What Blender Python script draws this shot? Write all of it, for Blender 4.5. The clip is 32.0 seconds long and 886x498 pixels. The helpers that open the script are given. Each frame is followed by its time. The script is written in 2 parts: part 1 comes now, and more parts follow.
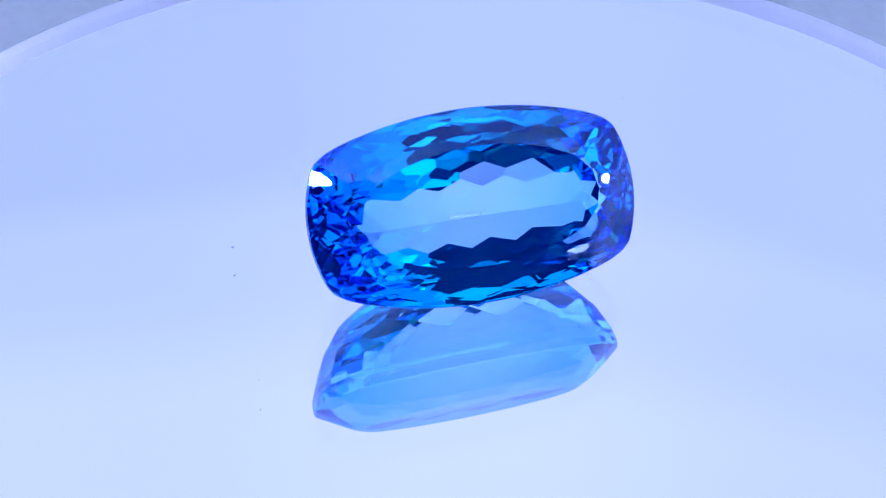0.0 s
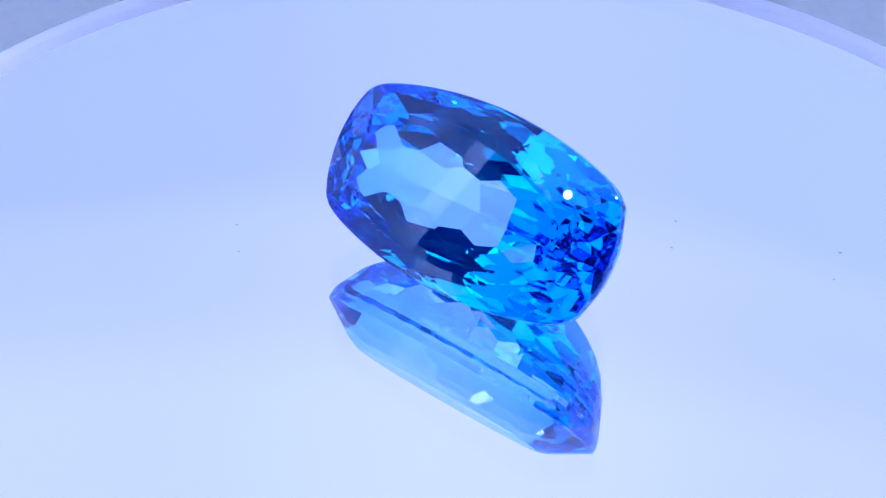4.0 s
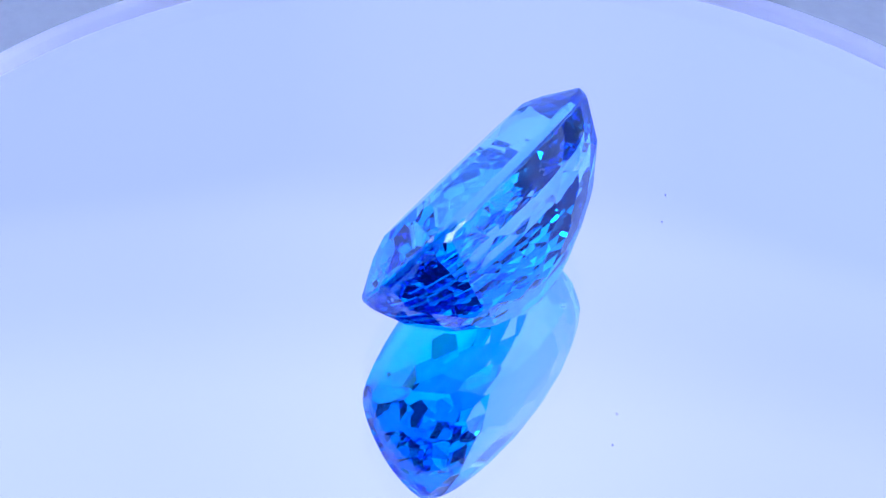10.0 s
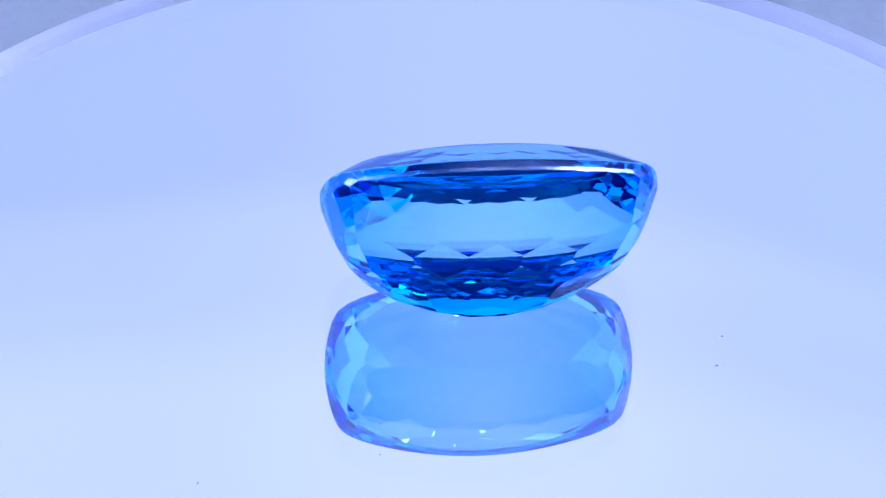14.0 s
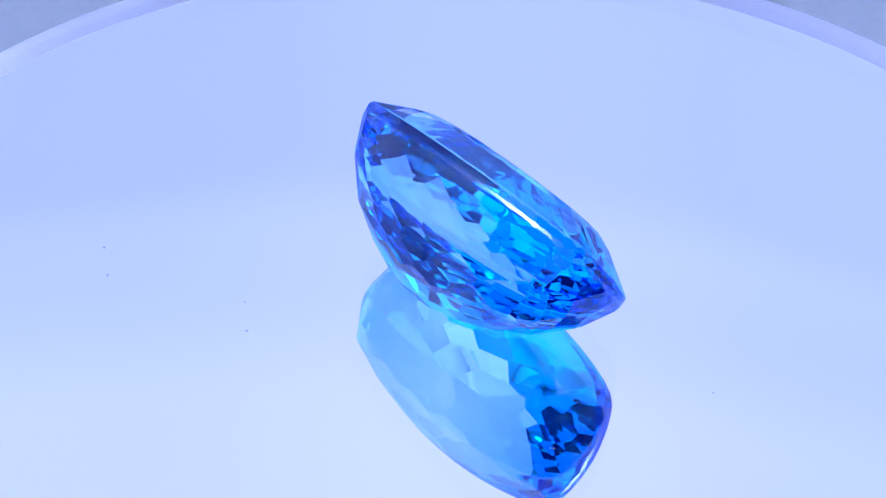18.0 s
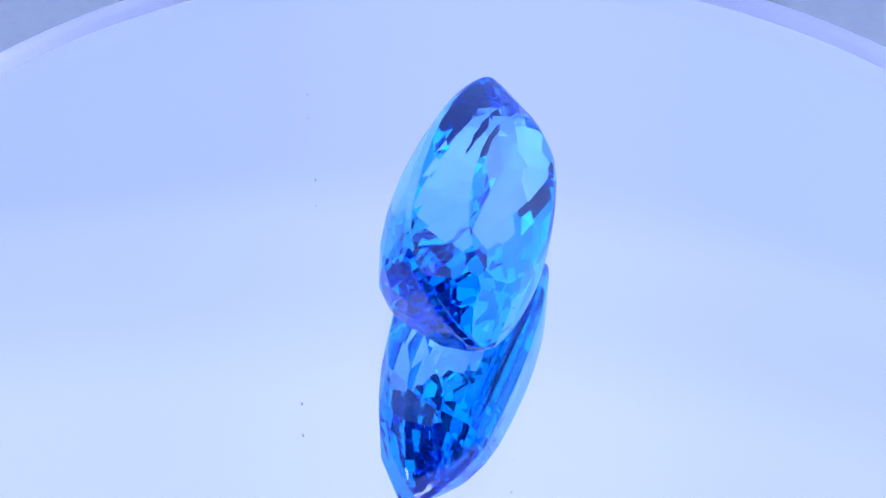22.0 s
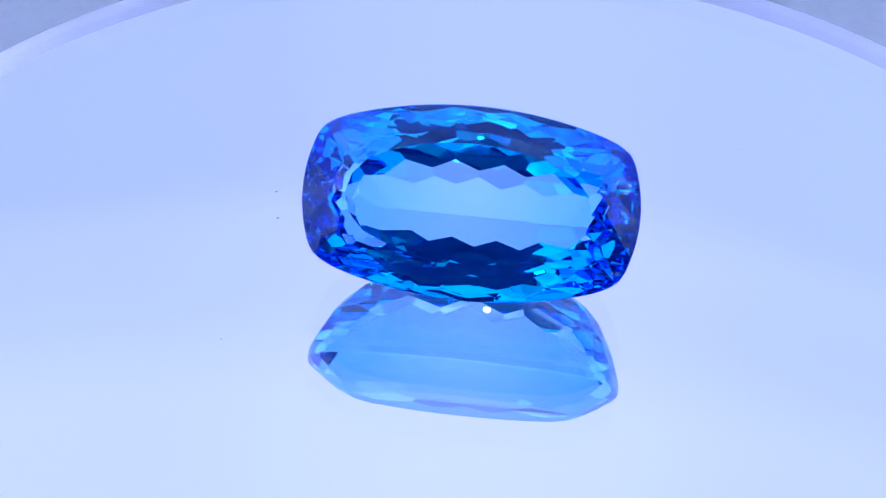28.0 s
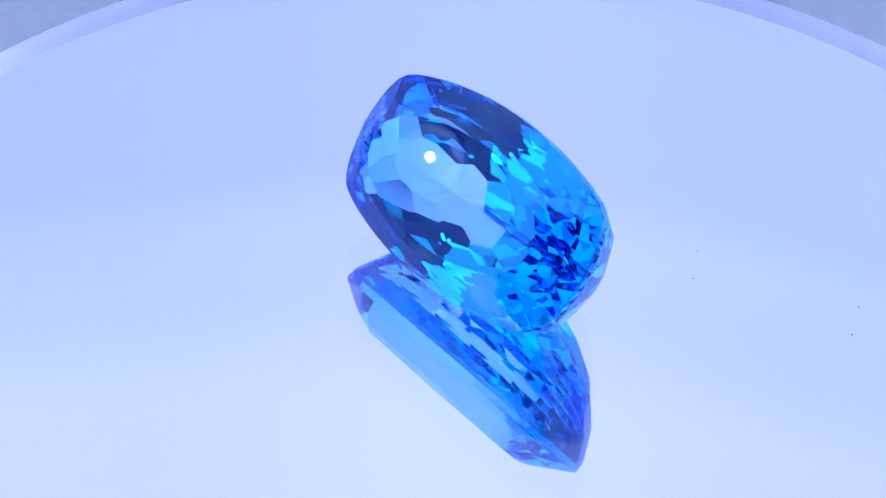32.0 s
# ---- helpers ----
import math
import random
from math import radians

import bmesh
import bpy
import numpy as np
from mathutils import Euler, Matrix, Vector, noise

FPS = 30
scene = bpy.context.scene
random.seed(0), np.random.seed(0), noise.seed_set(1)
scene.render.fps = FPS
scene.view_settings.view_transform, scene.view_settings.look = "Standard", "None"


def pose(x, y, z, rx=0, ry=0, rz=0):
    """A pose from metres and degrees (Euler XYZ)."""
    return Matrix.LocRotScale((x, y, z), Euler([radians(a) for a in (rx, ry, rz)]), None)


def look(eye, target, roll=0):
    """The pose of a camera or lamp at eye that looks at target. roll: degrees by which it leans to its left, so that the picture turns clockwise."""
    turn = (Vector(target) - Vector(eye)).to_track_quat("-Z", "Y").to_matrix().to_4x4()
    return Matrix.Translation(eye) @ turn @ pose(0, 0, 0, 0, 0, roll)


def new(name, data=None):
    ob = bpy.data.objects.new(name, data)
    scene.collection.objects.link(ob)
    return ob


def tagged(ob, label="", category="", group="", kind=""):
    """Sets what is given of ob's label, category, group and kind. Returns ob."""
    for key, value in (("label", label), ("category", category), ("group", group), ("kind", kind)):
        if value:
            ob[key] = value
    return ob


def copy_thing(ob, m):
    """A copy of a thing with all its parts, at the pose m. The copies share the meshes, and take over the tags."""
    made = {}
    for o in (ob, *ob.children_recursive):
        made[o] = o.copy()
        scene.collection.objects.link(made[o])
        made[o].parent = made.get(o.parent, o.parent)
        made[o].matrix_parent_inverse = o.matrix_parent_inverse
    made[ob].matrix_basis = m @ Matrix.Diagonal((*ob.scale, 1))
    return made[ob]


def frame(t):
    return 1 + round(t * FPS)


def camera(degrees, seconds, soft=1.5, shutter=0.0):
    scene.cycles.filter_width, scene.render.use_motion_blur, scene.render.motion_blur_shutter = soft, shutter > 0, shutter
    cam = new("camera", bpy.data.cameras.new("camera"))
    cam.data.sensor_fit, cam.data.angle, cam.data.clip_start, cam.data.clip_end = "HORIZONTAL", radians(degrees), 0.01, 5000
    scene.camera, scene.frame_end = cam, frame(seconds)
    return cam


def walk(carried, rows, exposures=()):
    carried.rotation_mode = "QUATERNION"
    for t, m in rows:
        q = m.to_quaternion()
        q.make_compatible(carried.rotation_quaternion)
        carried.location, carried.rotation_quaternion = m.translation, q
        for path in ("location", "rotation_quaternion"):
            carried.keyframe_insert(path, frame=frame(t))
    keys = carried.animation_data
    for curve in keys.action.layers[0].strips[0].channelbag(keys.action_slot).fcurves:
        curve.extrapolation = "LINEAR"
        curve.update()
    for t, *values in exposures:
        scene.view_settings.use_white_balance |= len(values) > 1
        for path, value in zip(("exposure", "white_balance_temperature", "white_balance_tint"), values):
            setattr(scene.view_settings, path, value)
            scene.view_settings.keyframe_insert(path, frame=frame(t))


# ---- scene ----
cam = camera(31.665, 32.0, soft=1.25)
EYE = pose(0.0, -0.10453, 0.08435, 51.977, -1.501, 2.788)
walk(cam, [(0.0, EYE), (32.0, EYE)])

scene.cycles.max_bounces = 40
scene.cycles.transmission_bounces = 40
scene.cycles.glossy_bounces = 40
scene.cycles.diffuse_bounces = 6

TURN = 13.7189          # degrees per second, clockwise from above
STOP = 31.2             # the turntable stands still from here on
A = 0.014               # half the length of the stone
SLAB = 0.00318          # thickness of the mirror glass
DISC_R = 0.0597
LEDGE_R = 0.0645        # the white platter under the mirror stands out a little
FLOOR_Z = -0.030
CEIL_Z = 0.440
BACK_Y = 0.280
FRONT_Y = -0.090
SIDE_X = 0.240

# ---------------------------------------------------------------- world and light
world = bpy.data.worlds.new("dim_room")
world.use_nodes = True
world.node_tree.nodes["Background"].inputs[0].default_value = (0.01, 0.08, 0.80, 1)
world.node_tree.nodes["Background"].inputs[1].default_value = 0.20
scene.world = world


# ---------------------------------------------------------------- materials
def material(name):
    m = bpy.data.materials.new(name)
    m.use_nodes = True
    m.node_tree.nodes.clear()
    out = m.node_tree.nodes.new("ShaderNodeOutputMaterial")
    return m, m.node_tree.nodes, m.node_tree.links, out


def painted(name, low, high, rough=0.6, scale=60.0, bump=0.1, metal=0.0):
    """A plain surface with variation at two scales and a fine relief."""
    m, n, l, out = material(name)
    p = n.new("ShaderNodeBsdfPrincipled")
    p.inputs["Roughness"].default_value = rough
    p.inputs["Metallic"].default_value = metal
    co = n.new("ShaderNodeTexCoord")
    big, fine = n.new("ShaderNodeTexNoise"), n.new("ShaderNodeTexNoise")
    big.inputs["Scale"].default_value = scale * 0.12
    fine.inputs["Scale"].default_value = scale * 12
    mix = n.new("ShaderNodeMix")
    mix.inputs[0].default_value = 0.35
    l.new(co.outputs["Object"], big.inputs["Vector"])
    l.new(co.outputs["Object"], fine.inputs["Vector"])
    l.new(big.outputs[0], mix.inputs[2])
    l.new(fine.outputs[0], mix.inputs[3])
    ramp = n.new("ShaderNodeValToRGB")
    ramp.color_ramp.elements[0].position, ramp.color_ramp.elements[1].position = 0.3, 0.7
    ramp.color_ramp.elements[0].color = (*low, 1)
    ramp.color_ramp.elements[1].color = (*high, 1)
    l.new(mix.outputs[0], ramp.inputs[0])
    l.new(ramp.outputs[0], p.inputs["Base Color"])
    b = n.new("ShaderNodeBump")
    b.inputs["Strength"].default_value = bump
    b.inputs["Distance"].default_value = 0.0003
    l.new(fine.outputs[0], b.inputs["Height"])
    l.new(b.outputs[0], p.inputs["Normal"])
    l.new(p.outputs[0], out.inputs[0])
    return m


def glassy(name, colour, ior):
    m, n, l, out = material(name)
    g = n.new("ShaderNodeBsdfGlass")
    g.inputs["Color"].default_value = (*colour, 1)
    g.inputs["Roughness"].default_value = 0.0
    g.inputs["IOR"].default_value = ior
    l.new(g.outputs[0], out.inputs[0])
    return m


def silvered(name, colour):
    m, n, l, out = material(name)
    g = n.new("ShaderNodeBsdfAnisotropic")
    g.inputs["Color"].default_value = (*colour, 1)
    g.inputs["Roughness"].default_value = 0.0
    l.new(g.outputs[0], out.inputs[0])
    return m


def glowing(name, colour, strength):
    """A lamp's face of one even brightness."""
    m, n, l, out = material(name)
    e = n.new("ShaderNodeEmission")
    e.inputs["Color"].default_value = (*colour, 1)
    e.inputs["Strength"].default_value = strength
    l.new(e.outputs[0], out.inputs[0])
    # A glowing face of one even brightness.
    return m


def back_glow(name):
    """Glow painted as a lit back wall, thinning out downwards and to the sides."""
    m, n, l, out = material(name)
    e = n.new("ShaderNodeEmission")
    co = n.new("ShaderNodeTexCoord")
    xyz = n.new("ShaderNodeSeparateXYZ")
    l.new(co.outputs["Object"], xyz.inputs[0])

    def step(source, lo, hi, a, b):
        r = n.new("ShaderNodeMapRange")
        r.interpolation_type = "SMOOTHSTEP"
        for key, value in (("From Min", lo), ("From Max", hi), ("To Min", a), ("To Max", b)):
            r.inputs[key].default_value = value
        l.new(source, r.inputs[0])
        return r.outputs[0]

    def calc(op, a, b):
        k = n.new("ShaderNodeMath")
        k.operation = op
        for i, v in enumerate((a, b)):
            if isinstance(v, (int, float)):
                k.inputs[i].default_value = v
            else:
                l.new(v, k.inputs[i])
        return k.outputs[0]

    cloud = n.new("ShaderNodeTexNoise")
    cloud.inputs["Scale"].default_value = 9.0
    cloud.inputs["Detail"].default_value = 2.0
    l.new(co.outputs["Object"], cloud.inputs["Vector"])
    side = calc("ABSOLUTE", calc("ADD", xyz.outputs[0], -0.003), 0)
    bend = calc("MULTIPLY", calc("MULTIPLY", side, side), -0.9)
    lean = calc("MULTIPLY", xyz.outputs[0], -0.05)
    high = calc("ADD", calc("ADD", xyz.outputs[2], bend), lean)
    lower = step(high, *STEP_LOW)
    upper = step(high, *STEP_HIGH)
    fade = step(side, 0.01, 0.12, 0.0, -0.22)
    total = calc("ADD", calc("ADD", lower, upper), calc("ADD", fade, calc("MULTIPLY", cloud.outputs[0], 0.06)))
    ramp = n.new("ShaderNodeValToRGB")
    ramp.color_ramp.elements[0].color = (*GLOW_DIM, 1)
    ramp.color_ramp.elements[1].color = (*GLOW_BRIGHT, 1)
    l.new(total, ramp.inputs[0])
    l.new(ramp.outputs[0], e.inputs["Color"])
    # low down the painted brightness also falls off to the left
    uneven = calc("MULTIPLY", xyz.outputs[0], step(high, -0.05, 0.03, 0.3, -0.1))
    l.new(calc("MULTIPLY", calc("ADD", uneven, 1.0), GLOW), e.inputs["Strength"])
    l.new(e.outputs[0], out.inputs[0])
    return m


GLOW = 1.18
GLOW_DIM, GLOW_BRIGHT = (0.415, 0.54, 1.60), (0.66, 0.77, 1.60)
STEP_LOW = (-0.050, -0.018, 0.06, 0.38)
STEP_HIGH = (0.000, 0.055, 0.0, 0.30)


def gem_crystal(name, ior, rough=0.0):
    """Clear coloured crystal; light lost inside is painted as tint deepening from the middle."""
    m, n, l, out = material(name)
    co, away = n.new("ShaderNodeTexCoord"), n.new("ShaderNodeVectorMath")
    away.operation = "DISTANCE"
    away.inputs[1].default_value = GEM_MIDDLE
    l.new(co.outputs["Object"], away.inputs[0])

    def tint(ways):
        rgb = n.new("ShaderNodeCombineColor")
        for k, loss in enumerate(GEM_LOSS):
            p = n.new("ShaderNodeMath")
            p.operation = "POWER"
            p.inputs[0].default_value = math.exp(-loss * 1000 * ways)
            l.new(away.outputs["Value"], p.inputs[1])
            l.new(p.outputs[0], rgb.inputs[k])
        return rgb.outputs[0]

    r = n.new("ShaderNodeBsdfRefraction")
    r.inputs["Roughness"].default_value = rough
    r.inputs["IOR"].default_value = ior
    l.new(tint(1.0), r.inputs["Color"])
    g = n.new("ShaderNodeBsdfAnisotropic")
    g.inputs["Roughness"].default_value = rough
    f = n.new("ShaderNodeFresnel")
    f.inputs["IOR"].default_value = ior
    mix = n.new("ShaderNodeMixShader")
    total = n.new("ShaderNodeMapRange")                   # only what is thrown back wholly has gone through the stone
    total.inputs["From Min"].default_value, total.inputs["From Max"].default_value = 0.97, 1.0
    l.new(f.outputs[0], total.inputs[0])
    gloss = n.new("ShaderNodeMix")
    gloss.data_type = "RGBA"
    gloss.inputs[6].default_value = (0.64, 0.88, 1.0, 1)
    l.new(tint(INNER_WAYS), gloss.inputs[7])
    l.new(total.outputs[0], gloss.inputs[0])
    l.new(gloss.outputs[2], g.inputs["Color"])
    l.new(f.outputs[0], mix.inputs[0])
    l.new(r.outputs[0], mix.inputs[1])
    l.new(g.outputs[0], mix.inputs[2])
    l.new(mix.outputs[0], out.inputs[0])
    return m


def ground_glass(name, colour):
    m, n, l, out = material(name)
    d, t = n.new("ShaderNodeBsdfDiffuse"), n.new("ShaderNodeBsdfTranslucent")
    grain = n.new("ShaderNodeTexNoise")
    grain.inputs["Scale"].default_value = 900.0
    co = n.new("ShaderNodeTexCoord")
    b = n.new("ShaderNodeBump")
    b.inputs["Strength"].default_value = 0.3
    b.inputs["Distance"].default_value = 0.0002
    l.new(co.outputs["Object"], grain.inputs["Vector"])
    l.new(grain.outputs[0], b.inputs["Height"])
    mix = n.new("ShaderNodeMixShader")
    mix.inputs[0].default_value = 0.8
    for k, x in enumerate((d, t)):
        x.inputs["Color"].default_value = (*colour, 1)
        l.new(b.outputs[0], x.inputs["Normal"])
        l.new(x.outputs[0], mix.inputs[k + 1])
    l.new(mix.outputs[0], out.inputs[0])
    return m


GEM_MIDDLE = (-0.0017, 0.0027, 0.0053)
GEM_LOSS = (0.070, 0.0175, 0.0036)      # painted loss of red, green and blue per millimetre from GEM_MIDDLE
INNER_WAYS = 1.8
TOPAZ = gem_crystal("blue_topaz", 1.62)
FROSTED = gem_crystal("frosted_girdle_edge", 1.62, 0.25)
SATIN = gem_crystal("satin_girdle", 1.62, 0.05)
PLATE_GLASS = glassy("plate_glass", (0.985, 0.99, 1.0), 1.52)
GROUND_EDGE = ground_glass("ground_glass_edge", (0.60, 0.62, 0.55))
SILVER = silvered("silvering", (0.93, 0.94, 0.95))
BACK_PAINT = painted("grey_back_paint", (0.25, 0.25, 0.27), (0.33, 0.33, 0.35), 0.5, 80)
CLOTH = painted("white_box_lining", (0.80, 0.80, 0.82), (0.87, 0.87, 0.88), 0.85, 40, 0.25)
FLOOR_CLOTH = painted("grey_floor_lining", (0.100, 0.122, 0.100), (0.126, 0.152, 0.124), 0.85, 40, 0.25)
# navy is put in here so that the stone's dark facets come out blue
SHELL = painted("navy_dark_surround", (0.010, 0.018, 0.075), (0.016, 0.026, 0.100), 0.85, 40, 0.25)
PLASTIC = painted("white_plastic", (0.80, 0.80, 0.81), (0.86, 0.86, 0.87), 0.4, 60, 0.05)
PLATTER = painted("pale_lilac_plastic", (0.36, 0.41, 0.29), (0.41, 0.46, 0.33), 0.4, 60, 0.05)
DARK_PLATE = painted("dark_grey_plastic", (0.05, 0.05, 0.06), (0.08, 0.08, 0.09), 0.5, 60, 0.05)
ALU = painted("aluminium", (0.60, 0.60, 0.62), (0.70, 0.70, 0.72), 0.35, 90, 0.1, 1.0)
DUST = painted("dark_dust", (0.02, 0.02, 0.025), (0.06, 0.06, 0.07), 0.9, 4000)
PALE_DUST = painted("pale_dust", (0.16, 0.17, 0.20), (0.24, 0.25, 0.28), 0.9, 4000)
BACK_PANEL = back_glow("painted_back_glow")
PANEL = glowing("added_cool_glow", (0.47, 0.57, 1.70), 1.05)
LED = glowing("cool_led", (0.72, 0.86, 2.0), 800.0)
FLOOD = glowing("bright_cool_diffuser", (0.78, 0.86, 1.9), 3400.0)


# ---------------------------------------------------------------- mesh helpers
def part(name, bm, mats, parent=None, label=""):
    me = bpy.data.meshes.new(name)
    bm.to_mesh(me)
    bm.free()
    for m in mats if isinstance(mats, (list, tuple)) else [mats]:
        me.materials.append(m)
    ob = new(name, me)
    if parent is not None:
        ob.parent = parent
    if label:
        tagged(ob, label)
    return ob


def slab(lo, hi, bevel=0.0):
    bm = bmesh.new()
    bmesh.ops.create_cube(bm, size=1.0)
    for v in bm.verts:
        for i in range(3):
            v.co[i] = lo[i] if v.co[i] < 0 else hi[i]
    if bevel:
        bmesh.ops.bevel(bm, geom=bm.edges[:], offset=bevel, segments=2, affect="EDGES", profile=0.5)
    return bm


def lathe(profile, n=128):
    """A closed turned body; profile: (radius, z) from the axis at the bottom to the axis at the top."""
    bm = bmesh.new()
    rings = []
    for r, z in profile:
        if r == 0:
            rings.append([bm.verts.new((0, 0, z))])
        else:
            rings.append([bm.verts.new((r * math.cos(2 * math.pi * i / n), r * math.sin(2 * math.pi * i / n), z)) for i in range(n)])
    for a, b in zip(rings, rings[1:]):
        for i in range(n):
            j = (i + 1) % n
            if len(a) == 1:
                bm.faces.new((a[0], b[j], b[i]))
            elif len(b) == 1:
                bm.faces.new((a[i], a[j], b[0]))
            else:
                bm.faces.new((a[i], a[j], b[j], b[i]))
    return bm


# ---------------------------------------------------------------- the photo box
def wall(name, lo, hi, mat, label):
    return tagged(part(name, slab(lo, hi), mat), label, "wall", "", "structure")


T = 0.006
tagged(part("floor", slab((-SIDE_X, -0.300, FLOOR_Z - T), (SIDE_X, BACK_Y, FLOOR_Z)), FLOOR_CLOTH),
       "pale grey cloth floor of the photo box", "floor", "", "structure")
wall("wall_north", (-SIDE_X, BACK_Y, FLOOR_Z - T), (SIDE_X, BACK_Y + T, CEIL_Z + T), CLOTH, "white matt back wall of the photo box")
wall("wall_west", (-SIDE_X - T, FRONT_Y, FLOOR_Z - T), (-SIDE_X, BACK_Y + T, CEIL_Z + T), CLOTH, "white matt side wall of the photo box")
wall("wall_east", (SIDE_X, FRONT_Y, FLOOR_Z - T), (SIDE_X + T, BACK_Y + T, CEIL_Z + T), CLOTH, "white matt side wall of the photo box")
tagged(part("ceiling", slab((-SIDE_X, FRONT_Y, CEIL_Z), (SIDE_X, BACK_Y, CEIL_Z + T)), CLOTH),
       "white matt ceiling of the photo box", "ceiling", "", "structure")

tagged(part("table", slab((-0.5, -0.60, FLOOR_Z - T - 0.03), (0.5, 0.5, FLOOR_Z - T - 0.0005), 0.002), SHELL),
       "unseen dark blue table added under the photo box", "table", "", "structure")


# unseen flaps beside and over the camera's opening, added to size the dark reflections
GAP_X, GAP_Z1 = 0.225, 0.300
wall("wall_front_west", (-SIDE_X, FRONT_Y - T, FLOOR_Z), (-GAP_X, FRONT_Y, CEIL_Z), CLOTH, "unseen white matt flap added at the box front to narrow the dark opening")
wall("wall_front_east", (GAP_X, FRONT_Y - T, FLOOR_Z), (SIDE_X, FRONT_Y, CEIL_Z), CLOTH, "unseen white matt flap added at the box front to narrow the dark opening")
# added unseen board, dark so that the stone has something navy to reflect
wall("added_dark_board", (-0.36, -0.306, FLOOR_Z - T), (0.36, -0.300, 0.110), SHELL, "unseen dark blue board added in front of the photo box")
wall("wall_front_top", (-GAP_X, FRONT_Y - T, GAP_Z1), (GAP_X, FRONT_Y, CEIL_Z), CLOTH, "unseen white matt flap added at the box front to narrow the dark opening")


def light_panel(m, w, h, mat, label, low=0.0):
    """An added glowing panel, its face towards its own -y, its middle at its origin."""
    root = new("added_glow_panel")
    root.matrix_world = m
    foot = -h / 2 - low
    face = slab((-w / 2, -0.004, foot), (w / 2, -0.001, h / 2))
    part("diffuser", face, mat, root, "added glowing cool white face")
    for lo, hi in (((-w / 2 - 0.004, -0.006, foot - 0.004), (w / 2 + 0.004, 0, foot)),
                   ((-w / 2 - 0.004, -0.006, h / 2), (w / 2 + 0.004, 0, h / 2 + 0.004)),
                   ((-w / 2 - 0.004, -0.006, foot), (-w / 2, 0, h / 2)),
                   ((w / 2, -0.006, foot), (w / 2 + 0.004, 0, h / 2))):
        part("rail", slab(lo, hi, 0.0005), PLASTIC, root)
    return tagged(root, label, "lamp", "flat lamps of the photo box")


# added panel that carries the painted glow of the back wall
back = light_panel(pose(0, BACK_Y, 0.225), 0.46, 0.42, BACK_PANEL, "wide glowing panel added over the back wall, its brightness painted uneven", 0.040)
# unseen panels added overhead and at the sides to fill the stone
light_panel(pose(0, 0.14, CEIL_Z, 90), 0.36, 0.27, PANEL, "wide glowing cool white panel added under the ceiling")
light_panel(pose(-SIDE_X, 0.06, 0.16, 0, 0, 90), 0.22, 0.20, PANEL, "wide glowing cool white panel added on a side wall")
light_panel(pose(SIDE_X, 0.05, 0.17, 0, 0, -90), 0.22, 0.24, PANEL, "wide glowing cool white panel added on a side wall")


def diodes(root, places, lit):
    """Diodes at places on a lamp's face."""
    lens = None
    for x, y in places:
        if lens is None:
            lens = ob = part("diode", lathe([(0, -0.0018), (0.0006, -0.0017), (0.0011, -0.0012), (0.0013, -0.0002), (0, -0.0002)], 20), lit, root, "bright cool white diode")
        else:
            ob = lens.copy()
            scene.collection.objects.link(ob)
        ob.location = (x, y, 0)


def led_strip(count, pitch):
    """A strip of diodes along its own x, shining along its -z."""
    root = new("added_strip")
    half = count * pitch / 2
    part("rail", slab((-half, -0.007, 0.0), (half, 0.007, 0.006), 0.001), ALU, root, "aluminium rail")
    diodes(root, [((i + 0.5) * pitch - half, 0.0) for i in range(count)], LED)
    return tagged(root, "aluminium strip of small bright cool white diodes, added unseen for small glints", "lamp", "diode strips of the photo box")


def aimed(x, y, z, roll=0):
    """A strip's pose: its face towards the stone."""
    return look((x, y, z), (0, 0, 0.008), roll)


def spot_lamp():
    root = new("spot_lamp")
    part("housing", lathe([(0, -0.004), (0.0120, -0.004), (0.0130, -0.003), (0.0130, 0.012), (0, 0.012)], 32), ALU, root, "aluminium housing")
    part("lens", lathe([(0, -0.0052), (0.0005, -0.0051), (0.0008, -0.0048), (0.0009, -0.0041), (0, -0.0041)], 32), LED, root, "bright cool white lens")
    part("hood", lathe([(0.0045, -0.0038), (0.0062, -0.0240), (0.0068, -0.0240), (0.0068, -0.0038), (0.0045, -0.0038)], 32), DARK_PLATE, root, "dark plastic hood")
    part("stem", lathe([(0, 0.012), (0.003, 0.012), (0.003, 0.06), (0, 0.06)], 16), ALU, root)
    return tagged(root, "small round cool white spot lamp aimed at the stone", "lamp", "spot lamps in the photo box")


def arm(lamp, tip):
    """A straight rod from the back of a lamp to the flap that holds it."""
    a = Vector((0, 0, 0.012))
    b = lamp.matrix_world.inverted() @ Vector(tip)
    bm = lathe([(0, 0), (0.0025, 0), (0.0025, (b - a).length), (0, (b - a).length)], 12)
    bm.transform(Matrix.Translation(a) @ (b - a).to_track_quat("Z", "Y").to_matrix().to_4x4())
    part("arm", bm, ALU, lamp, "thin aluminium arm")


SPOTS = ((-0.085, -0.115, 0.29), (0.085, -0.115, 0.29), (-0.170, 0.003, 0.0665), (0.170, 0.003, 0.0665))
spot = spot_lamp()
spots = [spot] + [copy_thing(spot, aimed(*place)) for place in SPOTS[1:]]
spot.matrix_world = aimed(*SPOTS[0])
bpy.context.view_layer.update()
for lamp, (x, y, z) in zip(spots, SPOTS):
    arm(lamp, (math.copysign(SIDE_X + 0.001, x), y, z) if y > FRONT_Y else (x, FRONT_Y - 0.001, GAP_Z1 + 0.02))


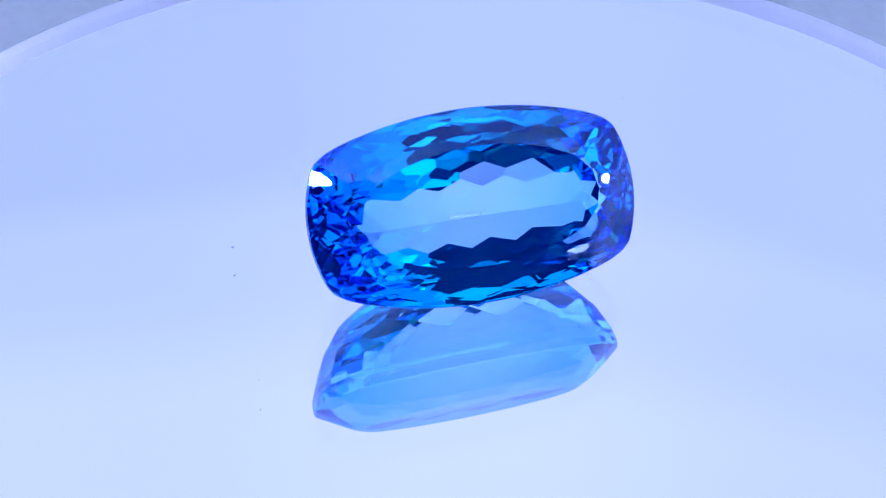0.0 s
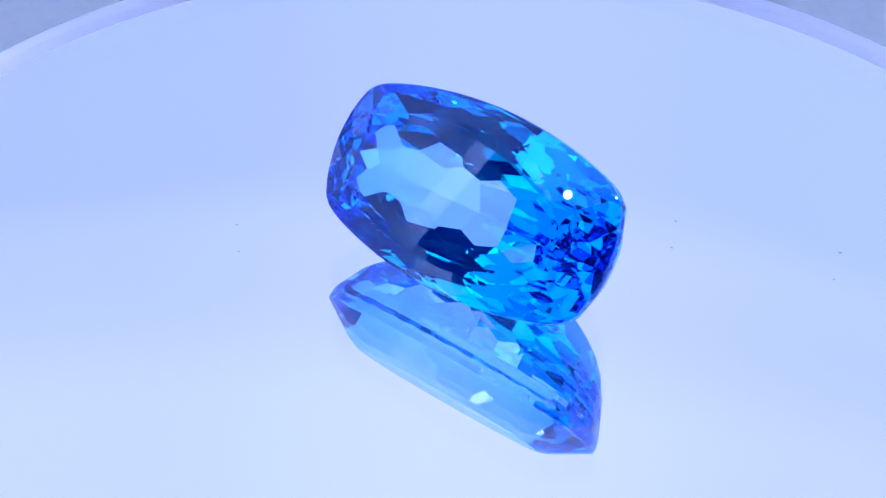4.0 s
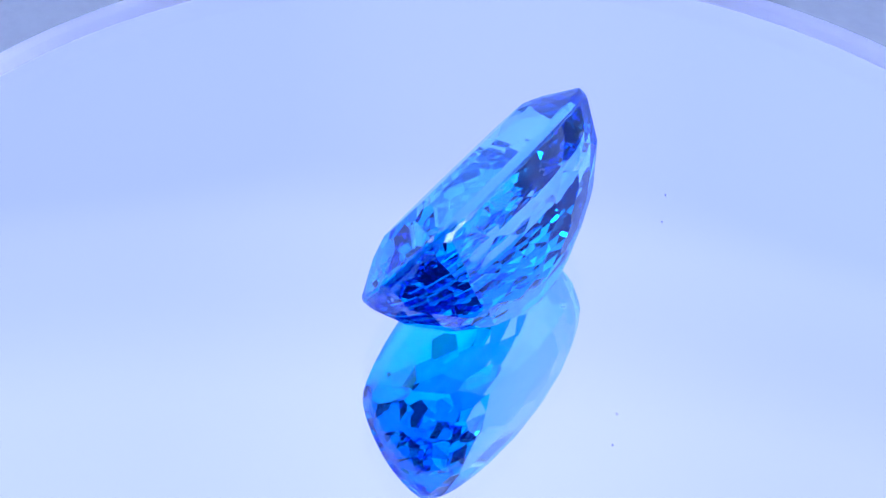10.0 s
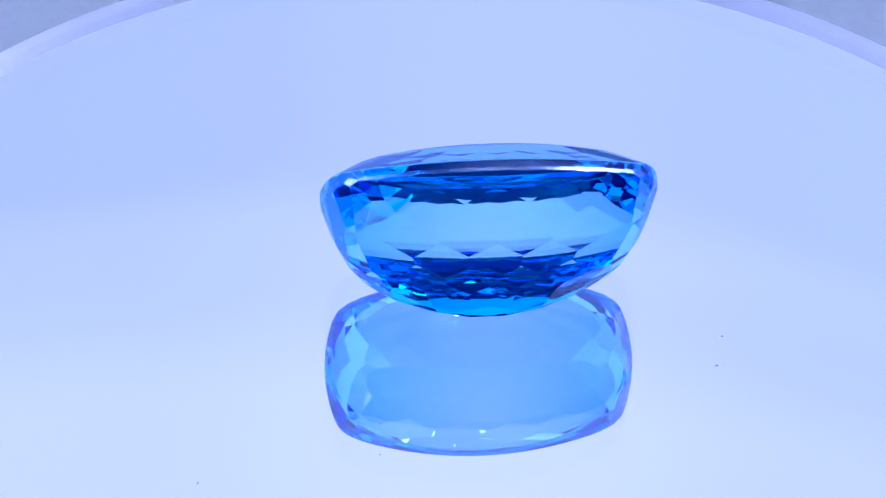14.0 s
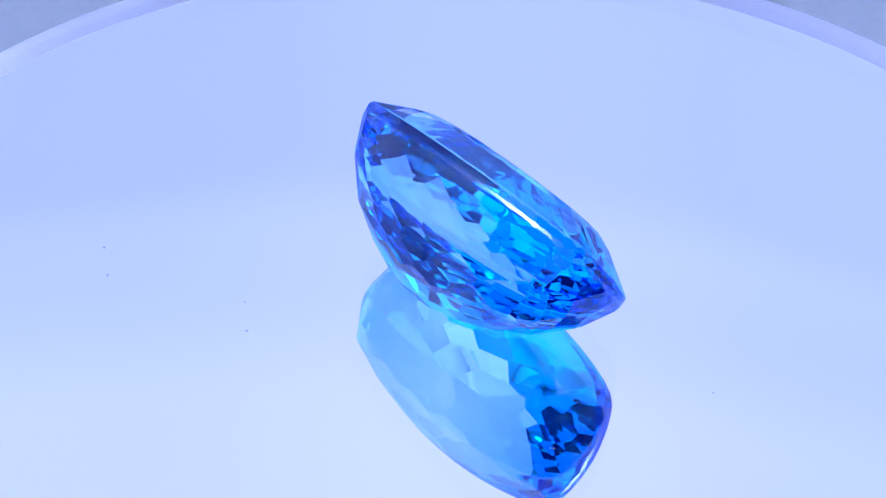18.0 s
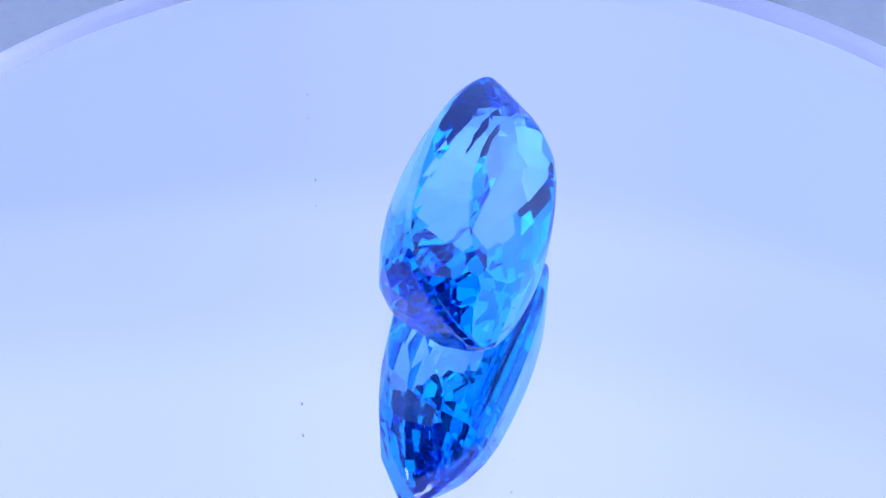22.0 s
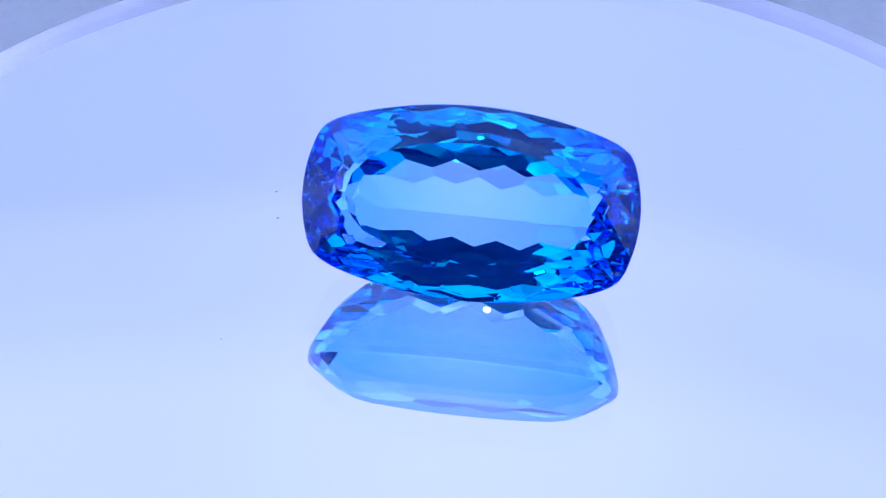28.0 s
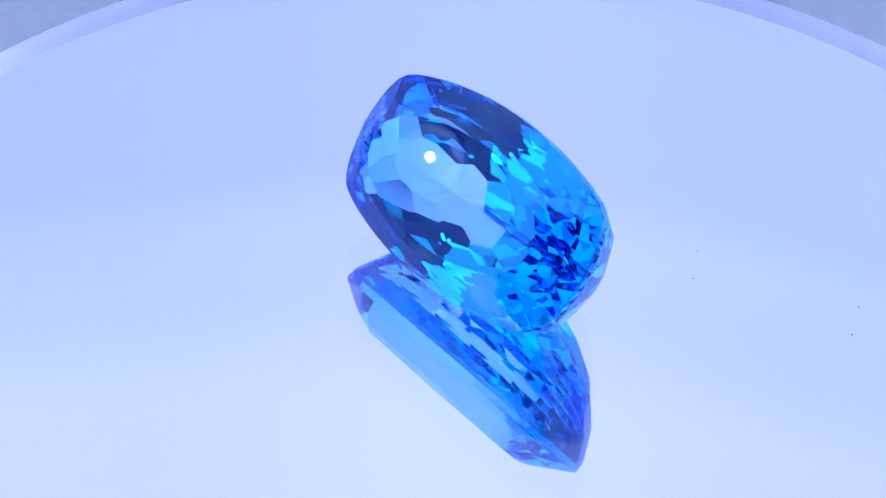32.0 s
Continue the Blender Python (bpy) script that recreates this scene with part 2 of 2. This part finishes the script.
def flood_lamp(r):
    """A round lamp with a domed diffuser, shining along its -z."""
    root = new("flood_lamp")
    part("housing", lathe([(0, 0.030), (0.3 * r, 0.030), (0.8 * r, 0.016), (1.12 * r, 0.006), (1.12 * r, 0.0005), (0, 0.0005)], 48), ALU, root, "aluminium housing")
    part("bezel", lathe([(1.01 * r, -0.003), (1.13 * r, -0.002), (1.15 * r, 0.000), (1.01 * r, 0.000), (1.01 * r, -0.003)], 48), DARK_PLATE, root, "dark plastic ring")
    part("diffuser", lathe([(0, -0.0040), (0.4 * r, -0.0036), (0.8 * r, -0.0022), (r, -0.0006), (r, 0.0), (0, 0.0)], 48), FLOOD, root, "domed added glowing cool white face")
    return tagged(root, "round aluminium lamp with a bright cool white diffuser", "lamp", "round lamps beside the camera")


FLOODS = ((-0.200, -0.150, 0.225), (0.200, -0.150, 0.225), (-0.247, -0.131, 0.175), (0.247, -0.131, 0.175), (0.045, -0.170, 0.300))
flood, small_flood = flood_lamp(0.0070), flood_lamp(0.0045)
floods = [flood, copy_thing(flood, aimed(*FLOODS[1])), small_flood] + [copy_thing(small_flood, aimed(*place)) for place in FLOODS[3:]]
flood.matrix_world, small_flood.matrix_world = aimed(*FLOODS[0]), aimed(*FLOODS[2])
bpy.context.view_layer.update()
for lamp, (x, y, z) in zip(floods, FLOODS):
    beside = abs(x) > 0.1
    arm(lamp, (math.copysign(GAP_X + 0.008, x) if beside else x, FRONT_Y - 0.001, z + 0.015 if beside else GAP_Z1 + 0.04))

# unseen strips added high in the box for small glints in the stone
STRIPS = ((0.0, -0.075, 0.425, 0), (0.0, 0.010, 0.425, 0), (-0.20, 0.03, 0.40, 90), (0.20, 0.03, 0.40, 90))
strip = led_strip(18, 0.018)
strip.matrix_world = aimed(*STRIPS[0])
for place in STRIPS[1:]:
    copy_thing(strip, aimed(*place))


# ---------------------------------------------------------------- turntable and mirror
def turntable():
    root = new("turntable")
    root.matrix_world = pose(0, 0, FLOOR_Z)
    top = -SLAB - 0.0003 - FLOOR_Z
    part("base", lathe([(0, 0), (0.050, 0), (0.052, 0.0015), (0.052, 0.016), (0.0505, 0.0175), (0, 0.0175)]), PLASTIC, root, "white plastic drum")
    part("platter", lathe([(0, 0.0185), (LEDGE_R - 0.001, 0.0185), (LEDGE_R, 0.0195), (LEDGE_R, top - 0.0004), (LEDGE_R - 0.0004, top), (0, top)]), PLATTER, root, "pale lilac-white plastic platter")
    part("spindle", lathe([(0, 0.0175), (0.012, 0.0175), (0.012, 0.0185), (0, 0.0185)], 32), ALU, root)
    return tagged(root, "white round motorised turntable under the mirror disc", "turntable")


turntable()


def mirror_disc():
    root = new("mirror_disc")
    c = 0.00003
    bm = lathe([(0, -SLAB), (DISC_R - c, -SLAB), (DISC_R, -SLAB + c), (DISC_R, -c), (DISC_R - c, 0), (0, 0)], 256)
    for f in bm.faces:
        zs = [v.co.z for v in f.verts]
        if max(zs) - min(zs) > 1e-6:
            f.material_index = 2
        elif zs[0] < -SLAB / 2:
            f.material_index = 1
    part("glass_plate", bm, [PLATE_GLASS, SILVER, GROUND_EDGE], root, "clear mirror glass with a ground pale edge")
    part("backing", lathe([(0, -SLAB - 0.0003), (DISC_R - 0.0003, -SLAB - 0.0003), (DISC_R - 0.0006, -SLAB - 0.0001), (0, -SLAB - 0.0001)]), BACK_PAINT, root, "grey painted backing")
    return tagged(root, "round thick glass mirror disc with a pale rim, turning", "mirror")


MIRROR = mirror_disc()


# ---------------------------------------------------------------- the stone
GIRDLE_B = 0.5754
GIRDLE_H, TABLE_Z, TABLE_X, TABLE_Y = 0.0560, 0.2314, 0.7000, 0.5900
DEPTH, KEEL_BOW, BOW, KEEL, KEEL_CUT = 0.6615, 0.1511, 2.6517, 0.62, 0.237
SHIFT_X, SHIFT_Y = 0.0396, -0.0776
LEAN_X, LEAN_Y, FACE, OFF = 54.0889, 0.2859, 2.9247, (-0.0543, -0.0221)


def cushion(side, end, corner, n=720):
    """Points of a cushion outline, evenly spaced along it: side and end say how far its sides bow, corner how tight its corners are."""
    pts = []
    for i in range(n + 1):
        c, s = math.cos(2 * math.pi * i / n), math.sin(2 * math.pi * i / n)
        lo, hi = 0.3, 2.0
        for _ in range(40):
            k = (lo + hi) / 2
            x, y = abs(k * c), abs(k * s)
            if (y / max(0.05, 1 - side * x * x)) ** corner + (x / max(0.05, 1 - end * y * y)) ** corner < 1:
                lo = k
            else:
                hi = k
        pts.append((k * c, k * s * GIRDLE_B))
    pts = np.array(pts)
    run = np.concatenate([[0], np.cumsum(np.hypot(*np.diff(pts, axis=0).T))])
    return pts, run / run[-1]


RING, RUN = cushion(0.3507, 0.1923, 15.8)
OVAL, OVAL_RUN = cushion(0.60, 0.33, 5.5)


def on_ring(u, oval=0.0):
    """A point of the outline; oval: how far it is rounded off towards an ellipse."""
    u %= 1.0
    p = np.array([np.interp(u, RUN, RING[:, 0]), np.interp(u, RUN, RING[:, 1])])
    q = np.array([np.interp(u, OVAL_RUN, OVAL[:, 0]), np.interp(u, OVAL_RUN, OVAL[:, 1])])
    return p + (q - p) * oval


def pavilion(u, s):
    """s: 0 at the keel, 1 at the girdle; four sides that meet in hips from the keel's ends to the corners."""
    x, y = on_ring(u, 0.35 * min(1.0, max(0.0, (0.82 - s) / 0.4)))
    deep = (1 - (KEEL_CUT + (1 - KEEL_CUT) * s) ** BOW) / (1 - KEEL_CUT ** BOW)
    return np.array([x * (KEEL + (1 - KEEL) * s) + SHIFT_X * (1 - s), y * s + SHIFT_Y * (1 - s), -(DEPTH - KEEL_BOW * x * x) * deep])


def crown(u, s):
    """s: 0 at the girdle, 1 at the table; slightly domed, and rounder towards the table."""
    x, y = on_ring(u, 0.6 * s)
    z = GIRDLE_H + (TABLE_Z - GIRDLE_H) * (1 - (1 - s) ** 1.30)
    return np.array([x * (1 + (TABLE_X - 1) * s), y * (1 + (TABLE_Y - 1) * s), z])


def facet(surface, u, s, sink=0.0, rng=None, tilt=0.0):
    """A cutting plane that touches the surface, a little off as a hand-cut facet is."""
    du, ds = 0.004, 0.004
    p = surface(u, s)
    n = np.cross(surface(u + du, s) - surface(u - du, s), surface(u, s + ds) - surface(u, s - ds))
    n /= np.linalg.norm(n)
    if n @ (p - np.array([0, 0, -0.1])) < 0:
        n = -n
    if rng:
        n = n + np.array([rng.gauss(0, tilt) for _ in range(3)])
        n /= np.linalg.norm(n)
    return p - n * sink, n


CORNER = 0.073          # where the first corner lies along the outline


def marks(odd):
    """Where the facets of a row sit along the outline: five or four on the long sides, three or two on the ends, none across a corner."""
    side, end = 0.5 - 2 * CORNER, 2 * CORNER
    spots = [CORNER + side * (k + (1.0 if odd else 0.5)) / 5 for k in range(4 if odd else 5)]
    spots += [end * (k + (1.0 if odd else 0.5)) / 3 - CORNER for k in range(2 if odd else 3)]
    return sorted(u % 1.0 for half in (0.0, 0.5) for u in (v + half for v in spots))


LOW = 0.5513            # the stone's middle stands this high over the mirror, in half lengths


def gemstone():
    rng = random.Random(5)
    lean = (pose(0, 0, 0, LEAN_X) @ pose(0, 0, 0, 0, LEAN_Y)).to_3x3()
    rest = np.array(lean.transposed() @ Vector((0, 0, -1)))
    table = (np.array([0, 0, TABLE_Z]), np.array([0, 0, 1.0]))
    cuts = [table, (rest * LOW, rest)]
    for i in range(60):                                   # girdle
        a, b = on_ring(i / 60 - 0.002), on_ring(i / 60 + 0.002)
        n = np.array([b[1] - a[1], a[0] - b[0], 0])
        cuts.append((np.array([*on_ring(i / 60), 0]), n / np.linalg.norm(n)))
    edges = []
    for i in range(60):                                   # fine worn chamfers over and under the girdle
        a, b = on_ring((i + 0.5) / 60 - 0.002), on_ring((i + 0.5) / 60 + 0.002)
        out = np.array([b[1] - a[1], a[0] - b[0], 0])
        out /= np.linalg.norm(out)
        for tip, z in ((26, GIRDLE_H), (-12, 0.0)):
            n = out * math.cos(radians(tip)) + np.array([0, 0, math.sin(radians(tip))])
            edges.append(n)
            cuts.append((np.array([*on_ring((i + 0.5) / 60), z]) - n * 0.002, n))
    for count, s, phase, sink in CROWN_ROWS:
        for i in range(count):
            cuts.append(facet(crown, (i + phase) / count + rng.uniform(-0.001, 0.001), s, sink))
    for i in range(32):                                   # small facets right under the girdle
        cuts.append(facet(pavilion, (i + 0.5) / 32 + rng.uniform(-0.001, 0.001), 0.97, 0.0, rng, 0.002))
    for row, s in enumerate(PAVILION_ROWS):
        for u in marks(row % 2):
            cuts.append(facet(pavilion, u + rng.uniform(-0.001, 0.001), s, 0.0, rng, 0.005))
    bm = slab((-1.3, -1.3, -1.3), (1.3, 1.3, 1.3))
    for co, no in cuts:
        bmesh.ops.bisect_plane(bm, geom=bm.verts[:] + bm.edges[:] + bm.faces[:], dist=1e-6, plane_co=co, plane_no=no, clear_outer=True)
        rim = [e for e in bm.edges if e.is_boundary]
        if rim:
            bmesh.ops.holes_fill(bm, edges=rim, sides=0)
    bmesh.ops.remove_doubles(bm, verts=bm.verts[:], dist=1e-5)
    bmesh.ops.recalc_face_normals(bm, faces=bm.faces[:])
    place = (Matrix.Diagonal((A, A, A, 1)) @ pose(0, 0, 0, 0, 0, FACE + 1.2 * TURN) @ Matrix.Translation((*OFF, LOW))
             @ lean.to_4x4())
    root = new("gemstone")
    kinds = {"table": [], "crown": [], "girdle": [], "pavilion": [], "girdle_edge": []}
    edges = np.array(edges)
    for f in bm.faces:
        z = f.normal.z
        worn = np.max(edges @ np.array(f.normal)) > 0.999999
        kinds["girdle_edge" if worn else "table" if z > 0.999 else "crown" if z > 0.02 else "girdle" if z > -0.02 else "pavilion"].append([v.co.copy() for v in f.verts])
    labels = {"table": "large flat polished top facet", "crown": "sloping facets round the table",
              "girdle": "narrow satin-ground upright band", "girdle_edge": "thin pale frosted edge lines",
              "pavilion": "deep lower facets in staggered rows of kites"}
    for name, faces in kinds.items():
        piece, seen = bmesh.new(), {}
        for loop in faces:
            vs = []
            for co in loop:
                key = tuple(round(c, 6) for c in co)
                if key not in seen:
                    seen[key] = piece.verts.new(place @ co)
                vs.append(seen[key])
            piece.faces.new(vs)
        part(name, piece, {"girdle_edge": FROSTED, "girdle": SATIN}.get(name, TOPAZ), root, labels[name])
    bm.free()
    return tagged(root, "large clear blue faceted cushion-cut topaz leaning on a mirror", "gemstone")


CROWN_ROWS = ((24, 0.04, 0.5, 0.0), (24, 0.40, 0.0, 0.0), (24, 0.88, 0.5, 0.0))
PAVILION_ROWS = (0.87, 0.70, 0.54, 0.39, 0.25)
STONE = gemstone()


# ---------------------------------------------------------------- dust on the mirror
def speck(x, y, size, long, mat, seed, label):
    rng = random.Random(seed)
    bm = bmesh.new()
    bmesh.ops.create_icosphere(bm, subdivisions=2, radius=1.0)
    turn = Matrix.Rotation(rng.uniform(0, 6.28), 4, "Z")
    for v in bm.verts:
        k = rng.uniform(0.7, 1.15)
        v.co = Vector((v.co.x * k * long, v.co.y * k, v.co.z * k * 0.5)) * size
    bm.transform(turn)
    low = min(v.co.z for v in bm.verts)
    bm.transform(Matrix.Translation((x, y, -low)))
    return tagged(part("dust_speck", bm, mat), label, "dust", "dust on the mirror")


DARK_LABEL, PALE_LABEL = "tiny dark speck of dust on the mirror", "tiny pale crumb of dust on the mirror"
SPECKS = [
    speck(-0.02136, 0.00203, 0.000085, 1.5, DUST, 1, DARK_LABEL),
    speck(-0.0212, 0.00225, 0.000040, 1.4, PALE_DUST, 2, PALE_LABEL),
    speck(-0.0219, 0.00175, 0.000035, 1.3, PALE_DUST, 3, PALE_LABEL),
    speck(0.01375, 0.02942, 0.000070, 1.3, DUST, 4, DARK_LABEL),
    speck(0.00272, 0.01973, 0.000055, 2.2, DUST, 5, DARK_LABEL),
    speck(-0.01676, -0.01449, 0.000040, 3.0, PALE_DUST, 6, PALE_LABEL),
    speck(-0.0285, 0.0010, 0.000035, 2.0, PALE_DUST, 7, PALE_LABEL),
]


def motions():
    times = [*range(32), 30.5, 30.9, 31.1, STOP, 31.3, 31.5, 32.0]
    rows = [(t, pose(0, 0, 0, 0, 0, -TURN * min(t, STOP))) for t in sorted(times)]
    for ob in (MIRROR, STONE, *SPECKS):
        walk(ob, rows)


motions()
